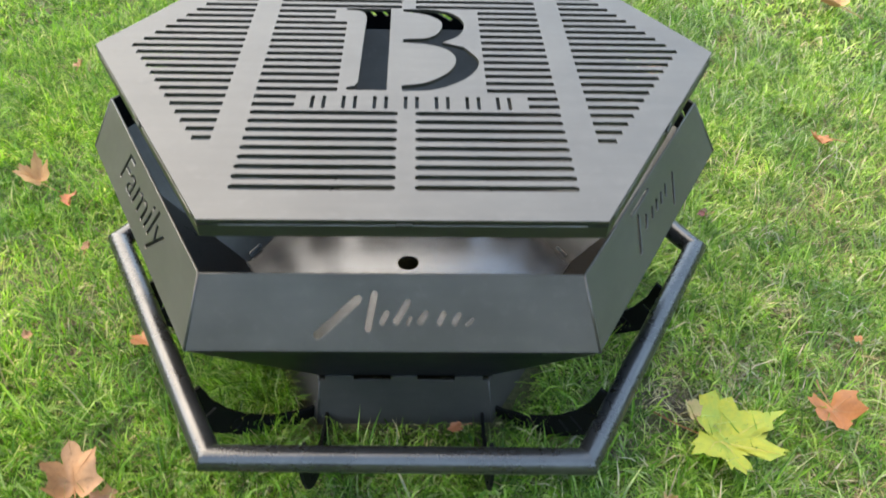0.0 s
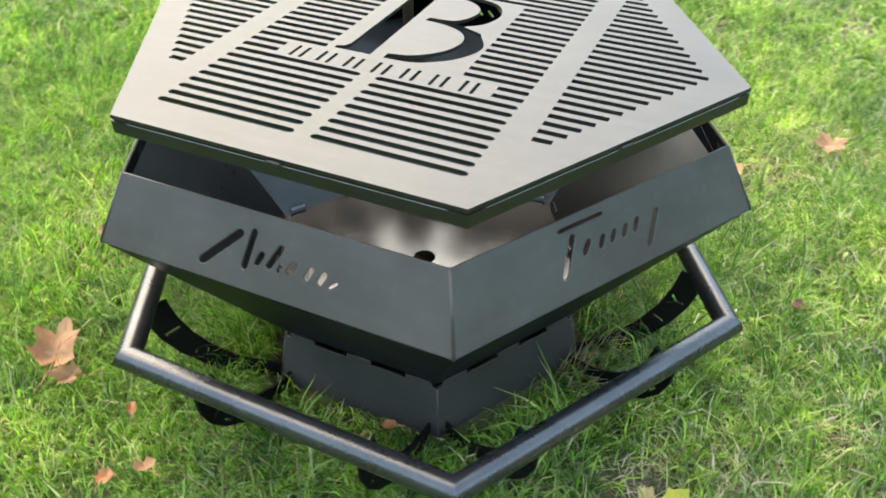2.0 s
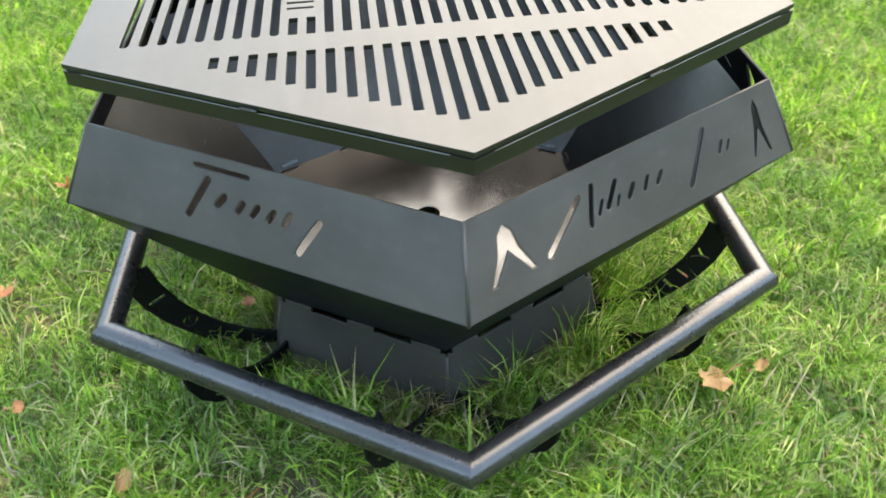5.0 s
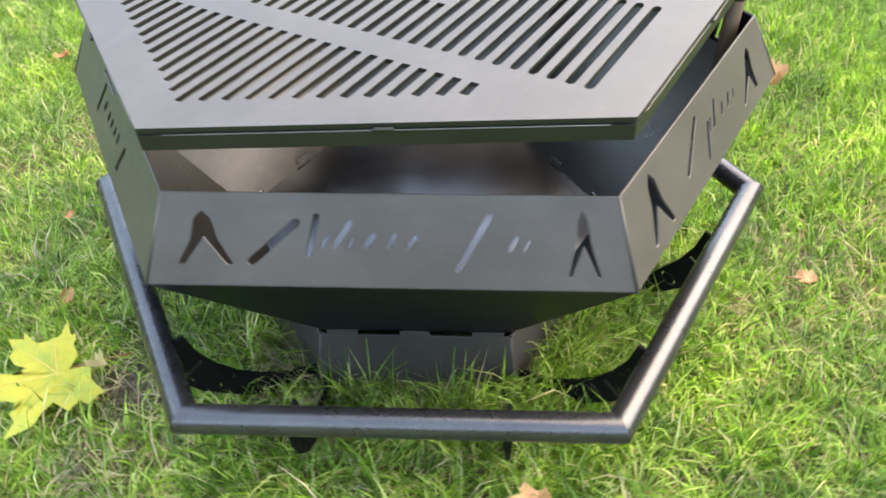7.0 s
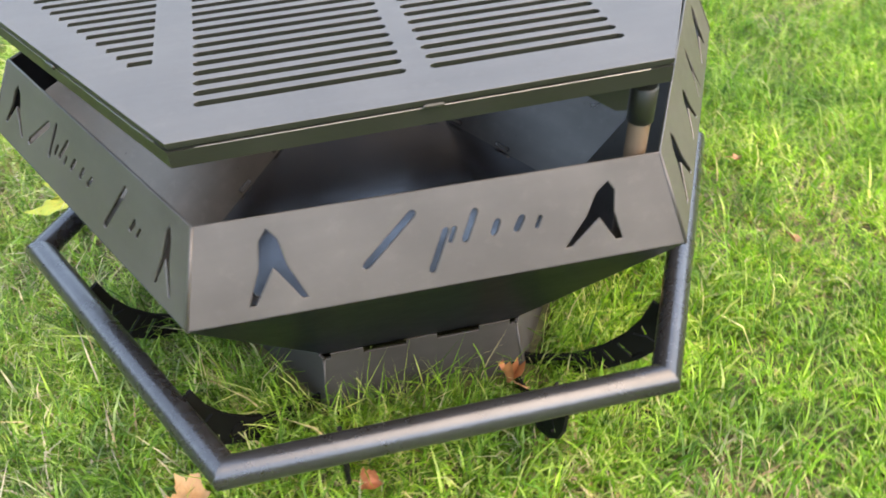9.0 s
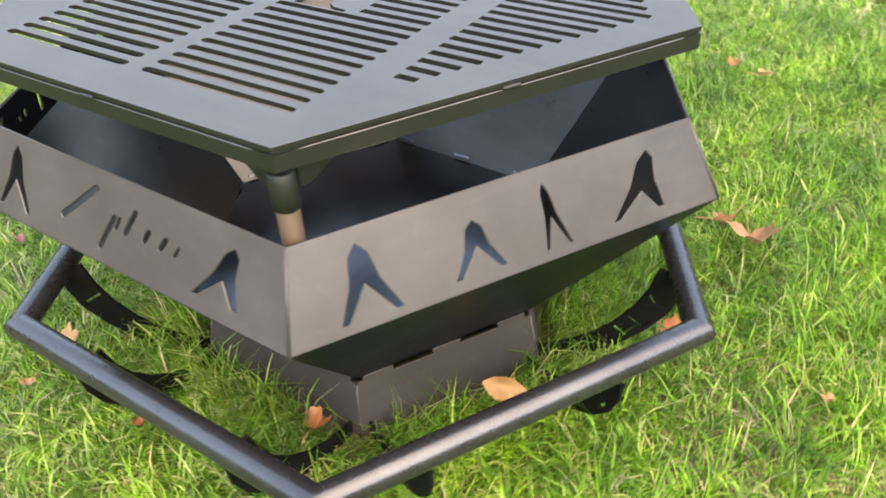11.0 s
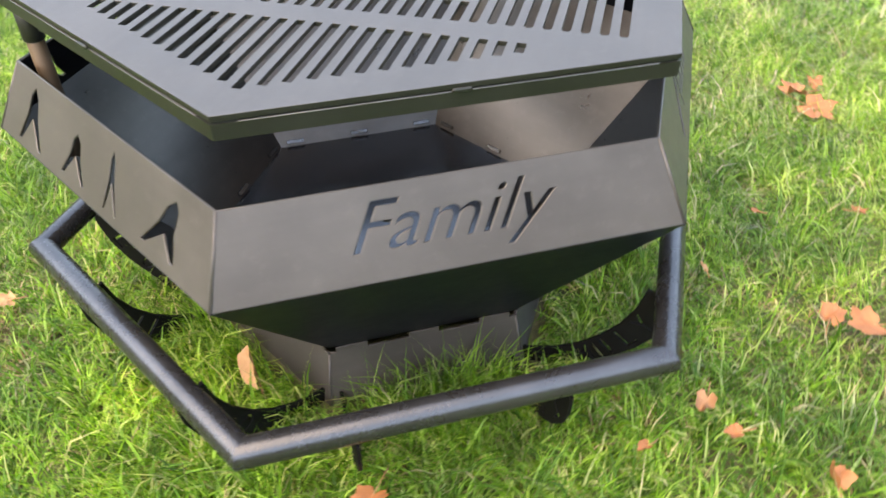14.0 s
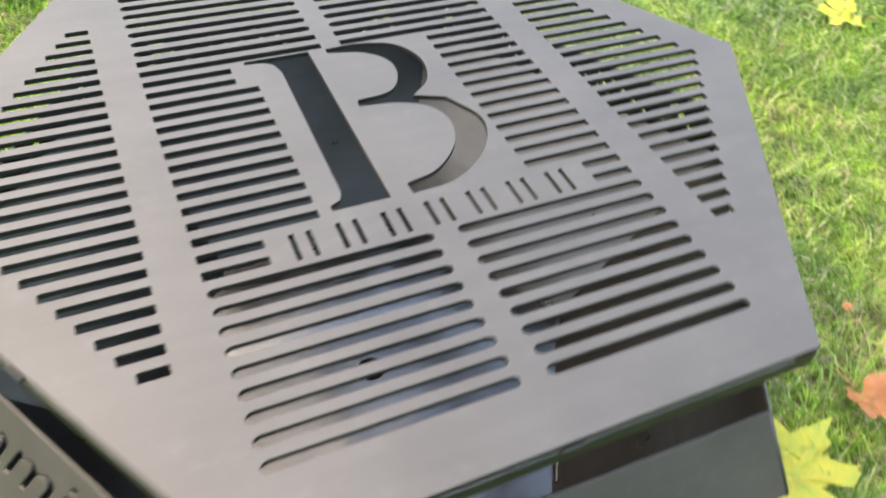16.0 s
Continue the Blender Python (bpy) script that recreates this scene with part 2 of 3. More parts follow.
def tube_bm(radius, z0, z1, n=20, lip=0.002):
    """An upright round bar with eased rims."""
    bm = bmesh.new()
    rings = []
    for r, z in ((radius - lip, z0), (radius, z0 + lip), (radius, z1 - lip), (radius - lip, z1)):
        rings.append([bm.verts.new((r * math.cos(a), r * math.sin(a), z)) for a in np.linspace(0, 2 * math.pi, n, endpoint=False)])
    for a, b in zip(rings, rings[1:]):
        for i in range(n):
            bm.faces.new((a[i], a[(i + 1) % n], b[(i + 1) % n], b[i])).smooth = True
    bm.faces.new(rings[0][::-1])
    bm.faces.new(rings[-1])
    return bm


# ---- ground ----
def ground():
    """One sheet of soil from the pit to the horizon, slightly uneven near by."""
    bm = bmesh.new()
    radii = [0.0] + list(np.linspace(0.15, 4.5, 30)) + [6, 9, 15, 30, 70, 200, 700]
    n, rings = 72, []
    for r in radii:
        ring = []
        for a in np.linspace(0, 2 * math.pi, n, endpoint=False):
            x, y = r * math.cos(a), r * math.sin(a)
            lift = 0.012 * noise.noise((x * 1.7, y * 1.7, 3.0)) + 0.006 * noise.noise((x * 6, y * 6, 8.0)) if r < 8 else 0
            ring.append(bm.verts.new((x, y, lift - 0.004)))
            if r == 0:
                break
        rings.append(ring)
    for i in range(n):
        bm.faces.new((rings[0][0], rings[1][i], rings[1][(i + 1) % n])).smooth = True
    for a, b in zip(rings[1:], rings[2:]):
        for i in range(n):
            bm.faces.new((a[i], b[i], b[(i + 1) % n], a[(i + 1) % n])).smooth = True
    return tagged(part("ground", bm, soil_mat), "dark soil under a mown lawn", "ground", kind="structure")


ground()


def hedge():
    """An unseen dark hedge, added far off all round to dim the steel's reflections."""
    rows, cols = 14, 260
    verts, faces = [], []
    for i in range(cols):
        a = 2 * math.pi * i / cols
        for j in range(rows + 1):
            f = j / rows
            p = Vector((math.cos(a) * 9, math.sin(a) * 9, f * 6))
            r = 17.0 + 0.55 * noise.noise(p) + 0.30 * noise.noise(p * 3.1) + (1.4 * (f - 0.8) if f > 0.8 else 0)
            verts.append((r * math.cos(a), r * math.sin(a), -0.05 + 4.6 * f + (0.35 * noise.noise(p * 2.3 + Vector((7, 0, 0))) if j else 0)))
    n = rows + 1
    for i in range(cols):
        k = (i + 1) % cols
        faces += [(i * n + j, i * n + j + 1, k * n + j + 1, k * n + j) for j in range(rows)]
    mesh = bpy.data.meshes.new("hedge")
    mesh.from_pydata(verts, [], faces)
    m = Nodes("hedge")
    leafy = m.noise(9, 6, 0.75)
    m.link(m.ramp(leafy, [(0.3, (0.008, 0.018, 0.007)), (0.6, (0.026, 0.052, 0.016)), (0.8, (0.06, 0.10, 0.03))]), m.bsdf.inputs["Base Color"])
    m.bsdf.inputs["Roughness"].default_value = 0.7
    m.bump(leafy, 1.0, 0.25)
    return tagged(part("hedge", mesh, m.mat), "unseen dark hedge ring added to dim low reflections in the steel", "hedge", kind="structure")


hedge()

# ---- the fire pit ----
C30 = math.cos(radians(30))
RIM_TOP, RIM_LOW = (0.5086, 0.5259), (0.5635, 0.4276)      # corner radius, height
FUNNEL_LOW, BASE_LOW = (0.308, 0.108), (0.333, -0.02)
RAIL_R, RAIL_Z, RAIL_T = 0.581, 0.1953, 0.0205
LID_R, LID_Z = 0.5085, 0.6267

fire_pit = tagged(new("fire_pit"), "six-sided dark steel fire pit with slotted grill top on grass", "fire pit")


def side_frame(k, low, high):
    """The place of a flat side panel: x along the side, y up its slope, z outwards, from the middle of its low edge; and its height."""
    az = radians(-90 + 60 * k)
    n, t = Vector((math.cos(az), math.sin(az), 0)), Vector((-math.sin(az), math.cos(az), 0))
    a, b = n * low[0] * C30 + Vector((0, 0, low[1])), n * high[0] * C30 + Vector((0, 0, high[1]))
    up = (b - a).normalized()
    out = t.cross(up)
    return Matrix(((t.x, up.x, out.x, a.x), (t.y, up.y, out.y, a.y), (t.z, up.z, out.z, a.z), (0, 0, 0, 1))), (b - a).length


def token(x0, x1, y0, y1, lean=0.0, notch=0.35):
    """A plain kite with a notched foot, as a cut-out."""
    w, h, m = x1 - x0, y1 - y0, (x0 + x1) / 2
    pts = [(m, y1), (m + w * 0.16, y0 + h * 0.84), (m + w * 0.24, y0 + h * 0.48), (x1, y0), (x1 - w * 0.13, y0),
           (m, y0 + h * notch), (x0 + w * 0.13, y0), (x0, y0), (m - w * 0.24, y0 + h * 0.48), (m - w * 0.16, y0 + h * 0.84)]
    return [(x + lean * (y - y0), y) for x, y in pts]


# Plain bars stand for the names cut into the panels.
CUTS = {
    0: [bar(-0.016, 0.037, -0.005, 0.060, 0.0100), bar(0.019, 0.036, 0.026, 0.052, 0.0075), bar(-0.106, 0.018, -0.040, 0.080, 0.0137), bar(-0.034, 0.026, -0.022, 0.088, 0.0112), bar(0.002, 0.038, 0.024, 0.076, 0.0112),
        bar(0.034, 0.038, 0.048, 0.060, 0.0112), bar(0.061, 0.037, 0.071, 0.060, 0.0100), bar(0.081, 0.037, 0.091, 0.058, 0.0100), bar(0.097, 0.037, 0.110, 0.050, 0.0063)],
    1: [bar(-0.090, 0.095, -0.008, 0.095, 0.0075), bar(-0.093, 0.028, -0.064, 0.086, 0.0112), bar(-0.054, 0.049, -0.038, 0.070, 0.0112),
        bar(-0.024, 0.048, -0.013, 0.068, 0.0100), bar(-0.003, 0.048, 0.008, 0.068, 0.0100), bar(0.019, 0.048, 0.030, 0.068, 0.0100),
        bar(0.041, 0.048, 0.052, 0.070, 0.0100), bar(0.062, 0.019, 0.090, 0.070, 0.0112)],
    2: [bar(-0.076, 0.044, -0.066, 0.064, 0.007), bar(-0.046, 0.044, -0.039, 0.060, 0.006), bar(0.152, 0.044, 0.160, 0.060, 0.006), token(-0.242, -0.176, 0.025, 0.090, 0, 0.5), bar(-0.160, 0.026, -0.098, 0.080, 0.011), bar(-0.091, 0.034, -0.078, 0.088, 0.009),
        bar(-0.062, 0.046, -0.040, 0.080, 0.009), bar(-0.027, 0.046, -0.013, 0.066, 0.009), bar(0.000, 0.046, 0.011, 0.066, 0.008), bar(0.021, 0.046, 0.035, 0.064, 0.008),
        bar(0.078, 0.020, 0.116, 0.090, 0.010), bar(0.136, 0.044, 0.146, 0.064, 0.008), token(0.203, 0.241, 0.016, 0.095, -0.1, 0.45)],
    3: [bar(0.006, 0.046, 0.015, 0.066, 0.007), bar(0.104, 0.046, 0.112, 0.062, 0.006), token(-0.215, -0.150, 0.014, 0.097, 0, 0.45), bar(-0.090, 0.034, -0.026, 0.090, 0.010), bar(-0.018, 0.016, 0.006, 0.066, 0.009),
        bar(0.022, 0.044, 0.040, 0.082, 0.009), bar(0.054, 0.046, 0.064, 0.066, 0.009), bar(0.080, 0.046, 0.092, 0.066, 0.009),
        token(0.135, 0.205, 0.018, 0.088, 0.3, 0.4)],
    4: [token(-0.222, -0.149, 0.010, 0.093, 0, 0.45), token(-0.087, -0.021, 0.014, 0.077, 0, 0.5),
        token(0.030, 0.066, 0.012, 0.092, -0.12, 0.45), token(0.124, 0.200, 0.016, 0.090, 0.3, 0.35)],
    5: set_word(word_loops("Family", 0.45, 0.004), -0.121, 0.016, 0.244, 0.077),
}
for k in range(6):
    m, h = side_frame(k, RIM_LOW, RIM_TOP)
    a, b = RIM_LOW[0] / 2, RIM_TOP[0] / 2
    rim = part("rim_panel", line_inside(sheet([(-a, 0), (a, 0), (b, h), (-b, h)], CUTS[k], 0.004, 0.001), panel_steel, shade_steel), None, fire_pit, at=m)
    m, h = side_frame(k, FUNNEL_LOW, RIM_LOW)
    a, b = FUNNEL_LOW[0] / 2, RIM_LOW[0] / 2
    part("bowl_panel", line_inside(sheet([(-a, 0), (a, 0), (b, h), (-b, h)], [], 0.004), shade_steel, bowl_steel), None, fire_pit, at=m)
    m, h = side_frame(k, BASE_LOW, FUNNEL_LOW)
    a, b, d = BASE_LOW[0] / 2 + 0.002, FUNNEL_LOW[0] / 2 + 0.002, 0.009
    edge = [(-a, 0), (a, 0), (b - 0.003, h - d), (b - 0.012, h - d), (b - 0.012, h)]
    for s0, s1 in ((0.094, 0.024), (-0.024, -0.094)):
        edge += [(s0, h), (s0, h - d), (s1, h - d), (s1, h)]
    edge += [(-b + 0.012, h), (-b + 0.012, h - d), (-b + 0.003, h - d)]
    part("base_panel", sheet(edge, [], 0.005), base_steel, fire_pit, at=m @ Matrix.Translation((0, 0, 0.0035)))
    # mitred tube of the rail
    bm, rings = bmesh.new(), []
    for c in (k, k + 1):
        az = radians(-120 + 60 * c)
        ring = []
        for p in np.linspace(0, 2 * math.pi, 24, endpoint=False):
            r = RAIL_R + RAIL_T * math.cos(p) / C30
            ring.append(bm.verts.new((r * math.cos(az), r * math.sin(az), RAIL_Z + RAIL_T * math.sin(p))))
        rings.append(ring)
    for i in range(24):
        j = (i + 1) % 24
        bm.faces.new((rings[0][j], rings[0][i], rings[1][i], rings[1][j])).smooth = True
    part("rail_tube", bm, tube_steel, fire_pit, at=Matrix.Rotation(0.0099, 4, "Y"))  # the rail hangs a little to one side

# welded corners, ground round
def bead_bm(a, b, radius, n=8):
    bm, axis = bmesh.new(), (Vector(b) - Vector(a)).normalized()
    u = axis.orthogonal().normalized()
    v = axis.cross(u)
    rings = [[bm.verts.new(Vector(p) + (u * math.cos(q) + v * math.sin(q)) * radius) for q in np.linspace(0, 2 * math.pi, n, endpoint=False)] for p in (a, b)]
    for i in range(n):
        j = (i + 1) % n
        bm.faces.new((rings[0][i], rings[0][j], rings[1][j], rings[1][i])).smooth = True
    bm.faces.new(rings[0][::-1]), bm.faces.new(rings[1])
    return bm


for c in range(6):
    x, y = math.cos(radians(-120 + 60 * c)), math.sin(radians(-120 + 60 * c))
    for (r0, z0), (r1, z1), inset, finish in ((RIM_LOW, RIM_TOP, 0.0012, panel_steel), (BASE_LOW, FUNNEL_LOW, -0.0040, base_steel)):
        z1 -= 0.010 if finish is base_steel else 0.001
        part("corner_weld", bead_bm((x * (r0 - inset), y * (r0 - inset), z0 + 0.001), (x * (r1 - inset), y * (r1 - inset), z1), 0.0022), finish, fire_pit)

# bowl floor with its drain hole, and the tabs that hold it
FLOOR_Z = 0.145
floor_r = FUNNEL_LOW[0] + (RIM_LOW[0] - FUNNEL_LOW[0]) * (FLOOR_Z - FUNNEL_LOW[1]) / (RIM_LOW[1] - FUNNEL_LOW[1]) - 0.005
hexagon = [(math.cos(radians(-120 + 60 * i)), math.sin(radians(-120 + 60 * i))) for i in range(6)]
drain = [(0.022 * math.cos(a), 0.022 * math.sin(a)) for a in np.linspace(0, 2 * math.pi, 24, endpoint=False)]
bowl_floor = part("bowl_floor", sheet([(x * floor_r, y * floor_r) for x, y in hexagon], [drain], 0.005), floor_steel, fire_pit,
                  "flat bowl floor with a round drain hole", Matrix.Translation((0, 0, FLOOR_Z)))
tab_mesh = None
for k in range(6):
    m, h = side_frame(k, FUNNEL_LOW, RIM_LOW)
    for s in (-0.135, 0.0, 0.135):
        place = m @ Matrix.Translation((s, 0.051, -0.0056))
        if tab_mesh is None:
            tab_mesh = part("floor_tab", box_bm((0.036, 0.008, 0.004), bevel=0.001), floor_steel, fire_pit, at=place).data
        else:
            part("floor_tab", tab_mesh, None, fire_pit, at=place)


# curved arms between base and rail, two to a side
UPPER = [(0.266, 0.020), (0.300, 0.022), (0.340, 0.033), (0.378, 0.052), (0.412, 0.079), (0.440, 0.113), (0.460, 0.151), (0.472, 0.195)]
LOWER = [(0.498, 0.182), (0.517, 0.178), (0.513, 0.140), (0.498, 0.102), (0.470, 0.066), (0.434, 0.036), (0.390, 0.002), (0.330, -0.020), (0.266, -0.030)]


def along(line, f):
    """The point at the share f of a polyline's length."""
    steps = [math.dist(a, b) for a, b in zip(line, line[1:])]
    d = f * sum(steps)
    for (a, b), step in zip(zip(line, line[1:]), steps):
        if d <= step:
            return Vector(a).lerp(Vector(b), d / step)
        d -= step
    return Vector(line[-1])


def arm_mesh(text, flip):
    """A curved arm with the letters of a word cut along its middle."""
    low, holes = LOWER[:1:-1], []
    for i, ch in enumerate(text):
        f = 0.10 + 0.80 * (i + 0.5) / len(text)
        f = 1 - f if flip else f
        p, q = along(UPPER, f), along(low, f)
        mid, tall = (p + q) / 2, (p - q).length * 0.64
        ahead = (along(UPPER, f + 0.03) + along(low, f + 0.03) - along(UPPER, f - 0.03) - along(low, f - 0.03)).normalized()
        w = tall * (0.2 if ch == "I" else 0.64)
        for l in set_word(word_loops(ch), -w / 2, -tall / 2, w, tall):
            l = [(-x, y) for x, y in l] if flip else l
            holes.append([(mid.x + x * ahead.x - y * ahead.y, mid.y + x * ahead.y + y * ahead.x) for x, y in l])
    k = -1 if flip else 1
    return sheet([(x * k, y) for x, y in UPPER + LOWER], [[(x * k, y) for x, y in l] for l in holes], 0.006, 0.0004)


ARMS = {-1: arm_mesh("FAMILY", False), 1: arm_mesh("LOVE", True)}
for k in range(6):
    az = radians(-90 + 60 * k)
    n, t = Vector((math.cos(az), math.sin(az), 0)), Vector((-math.sin(az), math.cos(az), 0))
    for s in (-1, 1):
        x, o = n * -s, t * s
        at = t * s * (0.146 + 0.004)
        m = Matrix(((x.x, 0, o.x, at.x), (x.y, 0, o.y, at.y), (0, 1, 0, 0), (0, 0, 0, 1)))
        part("arm", ARMS[s], arm_steel, fire_pit, "curved black plate with a cut-out word", m)

# grill top
lid_at = Matrix.Translation((0.0093, -0.0018, LID_Z)) @ Matrix.Rotation(0.0219, 4, "Z") @ Matrix.Rotation(0.0169, 4, "Y") @ Matrix.Rotation(0.0153, 4, "X")
PITCH, SLOT = 0.0221, 0.0117
lid_holes = []
for i in range(35):
    y = -0.3757 + PITCH * i
    if i in (9, 10):
        spans = [(-0.2285, -0.166), (0.182, 0.2285)]
    elif 11 <= i <= 23:
        spans = [(-0.2285, -0.128 if i > 21 else -0.106), (0.122, 0.2285)]
    else:
        spans = [(-0.2285, -0.012), (0.012, 0.2285)]
    if 5 <= i <= 29:
        x = 0.297 + (0.266 - abs(y)) * 0.573
        spans += [(-x, -0.2705), (0.2705, x)]
    lid_holes += [slot(a, b, y, SLOT) if (i < 9 or i > 25) and abs(a + b) < 0.45 else square_slot(a, b, y, SLOT) for a, b in spans]


def flow_line(knots, steps=5):
    """A smooth line through a few knots."""
    line = [Vector(k) for k in knots]
    line = [2 * line[0] - line[1], *line, 2 * line[-1] - line[-2]]
    out = []
    for a, b, c, d in zip(line, line[1:], line[2:], line[3:]):
        for i in range(steps):
            f = i / steps
            p = 0.5 * (2 * b + (c - a) * f + (2 * a - 5 * b + 4 * c - d) * f ** 2 + (3 * b - a - 3 * c + d) * f ** 3)
            out.append((p.x, p.y))
    return out + [tuple(knots[-1])]


# monogram of plain shapes: a stem with flared ends, and two swelling hoops joined at the waist
lid_holes.append([(-0.111, 0.1466), (-0.031, 0.1466), (-0.031, -0.134), (-0.093, -0.134), (-0.093, -0.126), (-0.081, -0.121), (-0.0765, -0.110),
                  (-0.0735, 0.112), (-0.078, 0.130), (-0.090, 0.138), (-0.111, 0.140)])
hoops = [((-0.010, 0.1462), (0.036, 0.1464), (0.078, 0.131), (0.0965, 0.092), (0.086, 0.048), (0.058, 0.0225)),
         ((0.093, 0.008), (0.1155, -0.042), (0.0950, -0.092), (0.046, -0.129), (-0.008, -0.136)),
         ((-0.009, -0.119), (0.0306, -0.108), (0.0655, -0.075), (0.078, -0.036), (0.066, -0.004), (0.034, 0.014), (-0.0105, 0.0205)),
         ((-0.008, 0.033), (0.033, 0.038), (0.053, 0.062), (0.057, 0.097), (0.033, 0.124), (-0.010, 0.136))]
lid_holes.append([p for knots in hoops for p in flow_line(knots)])
for i in range(7):  # upright bars in place of the name
    for x in (-0.0085, 0.0085):
        x += -0.132 + 0.0462 * i
        lid_holes.append([(x - 0.003, -0.186), (x + 0.003, -0.186), (x + 0.003, -0.151), (x - 0.003, -0.151)])
lid_mesh = sheet([(x * LID_R, y * LID_R) for x, y in hexagon], lid_holes, 0.006, 0.0003)
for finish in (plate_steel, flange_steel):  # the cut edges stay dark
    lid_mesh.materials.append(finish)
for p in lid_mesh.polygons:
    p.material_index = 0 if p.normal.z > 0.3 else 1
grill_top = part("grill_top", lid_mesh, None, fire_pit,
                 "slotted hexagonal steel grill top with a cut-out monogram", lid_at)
flange_mesh = bead_mesh = None
for k in range(6):
    az = radians(60 * k)
    turn = Matrix.Rotation(az, 4, "Z")
    if flange_mesh is None:
        bm = bmesh.new()
        o, i = LID_R + 0.0008, LID_R - 0.007
        steps = [(i, -0.027), (o, -0.027), (o, -0.0092), (o - 0.0035, -0.0092), (o - 0.0035, -0.0061), (i, -0.0061)]
        ends = [[bm.verts.new((f * r / 2, -r * C30, z)) for r, z in steps] for f in (-1, 1)]
        for a in range(6):
            b = (a + 1) % 6
            bm.faces.new((ends[0][a], ends[1][a], ends[1][b], ends[0][b]))
        bm.faces.new(ends[0]), bm.faces.new(ends[1][::-1])
        bmesh.ops.recalc_face_normals(bm, faces=bm.faces)
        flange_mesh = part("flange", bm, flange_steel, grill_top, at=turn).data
        lip_mesh = part("lip", box_bm((LID_R * 0.90, 0.0022, 0.0010), bevel=0.0003), lip_steel, grill_top, "thin bare steel edge",
                        turn @ Matrix.Translation((0, -(LID_R + 0.0008) * C30 + 0.0008, -0.0089))).data
        bead_mesh = part("weld_bead", box_bm((0.022, 0.004, 0.005), bevel=0.0015), flange_steel, grill_top,
                         at=turn @ Matrix.Translation((0, -LID_R * C30 - 0.0025, -0.0065))).data
    else:
        part("flange", flange_mesh, None, grill_top, at=turn)
        part("lip", lip_mesh, None, grill_top, "thin bare steel edge", turn @ Matrix.Translation((0, -(LID_R + 0.0008) * C30 + 0.0008, -0.0089)))
        part("weld_bead", bead_mesh, None, grill_top, at=turn @ Matrix.Translation((0, -LID_R * C30 - 0.0025, -0.0065)))

# swivel post in the corner, with its collar and gussets
post_at = Matrix.Translation((-0.238, 0.412, 0))
part("post", tube_bm(0.0124, 0.365, 0.57), post_steel, fire_pit, "bare steel swivel post", post_at)
part("collar", tube_bm(0.0148, 0.553, 0.598), flange_steel, fire_pit, at=post_at)
for turn in (-10, -110):
    gm = sheet([(0.018, 0.0), (0.075, 0.0), (0.075, -0.006), (0.030, -0.034), (0.018, -0.034)], [], 0.005)
    part("gusset", gm, flange_steel, fire_pit, at=post_at @ Matrix.Translation((0, 0, 0.604)) @ Matrix.Rotation(radians(turn), 4, "Z") @ Matrix.Rotation(radians(90), 4, "X"))


# ---- fallen leaves ----
OUTLINE = [(-90, 0.18), (-64, 0.36), (-46, 0.50), (-30, 0.56), (-14, 0.78), (-6, 0.62), (8, 0.50), (18, 0.66), (27, 0.74), (36, 1.0), (44, 0.80),
           (54, 0.70), (63, 0.50), (71, 0.70), (79, 0.78), (90, 1.04)]


MAPLE = [(-90, 0.16), (-70, 0.46), (-52, 0.56), (-40, 0.76), (-32, 0.70), (-21, 0.92), (-13, 0.74), (-4, 0.72), (9, 0.58), (18, 0.74), (23, 0.88), (29, 0.84),
         (36, 1.04), (43, 0.85), (50, 0.86), (55, 0.72), (64, 0.56), (72, 0.74), (77, 0.87), (83, 0.83), (90, 1.04)]


def leaf_mesh(size, curl, fold, rng, shape=None):
    """A lobed leaf, about size across, curled and crumpled."""
    half = shape or OUTLINE
    rim = [(a, r) for a, r in half] + [(180 - a, r) for a, r in half[-2:0:-1]]
    side = [rng.uniform(0.75, 1.15), rng.uniform(0.75, 1.15)]
    rim = [(a + rng.uniform(-4, 4), r * rng.uniform(0.86, 1.1) * (side[0] if -90 < a < 80 else side[1] if a > 100 else 1)) for a, r in rim]
    plain = 0.62 if size < 0.08 else 0.35 if size < 0.15 else 0.0
    rim = [(a, r + (0.62 - r) * plain * (0 if a < -70 or a > 250 else 1)) for a, r in rim]
    bm = bmesh.new()
    cols = []
    seed = rng.uniform(0, 50)

    def surface(x, y):
        return curl * (x * x + 0.6 * y * y) + fold * abs(x) + 0.22 * noise.noise((x * 1.9 + seed, y * 1.9, seed)) * (0.5 + 1.4 * abs(curl))

    def lay(x, y):
        s = size / 1.7
        return bm.verts.new((x * s, y * s, surface(x, y) * s))

    mid = lay(0, 0)
    for a, r in rim:
        c, s = math.cos(radians(a)), math.sin(radians(a))
        cols.append([lay(c * r * f, s * r * f) for f in (0.35, 0.7, 1.0)])
    for p, q in zip(cols, cols[1:] + cols[:1]):
        bm.faces.new((mid, p[0], q[0]))
        for i in range(2):
            bm.faces.new((p[i], p[i + 1], q[i + 1], q[i]))
    for f in bm.faces:
        f.smooth = True
    low = min(v.co.z for v in bm.verts)
    for v in bm.verts:
        v.co.z -= low
    return bm, -low, lambda x, y: surface(x, y) * size / 1.7 - low


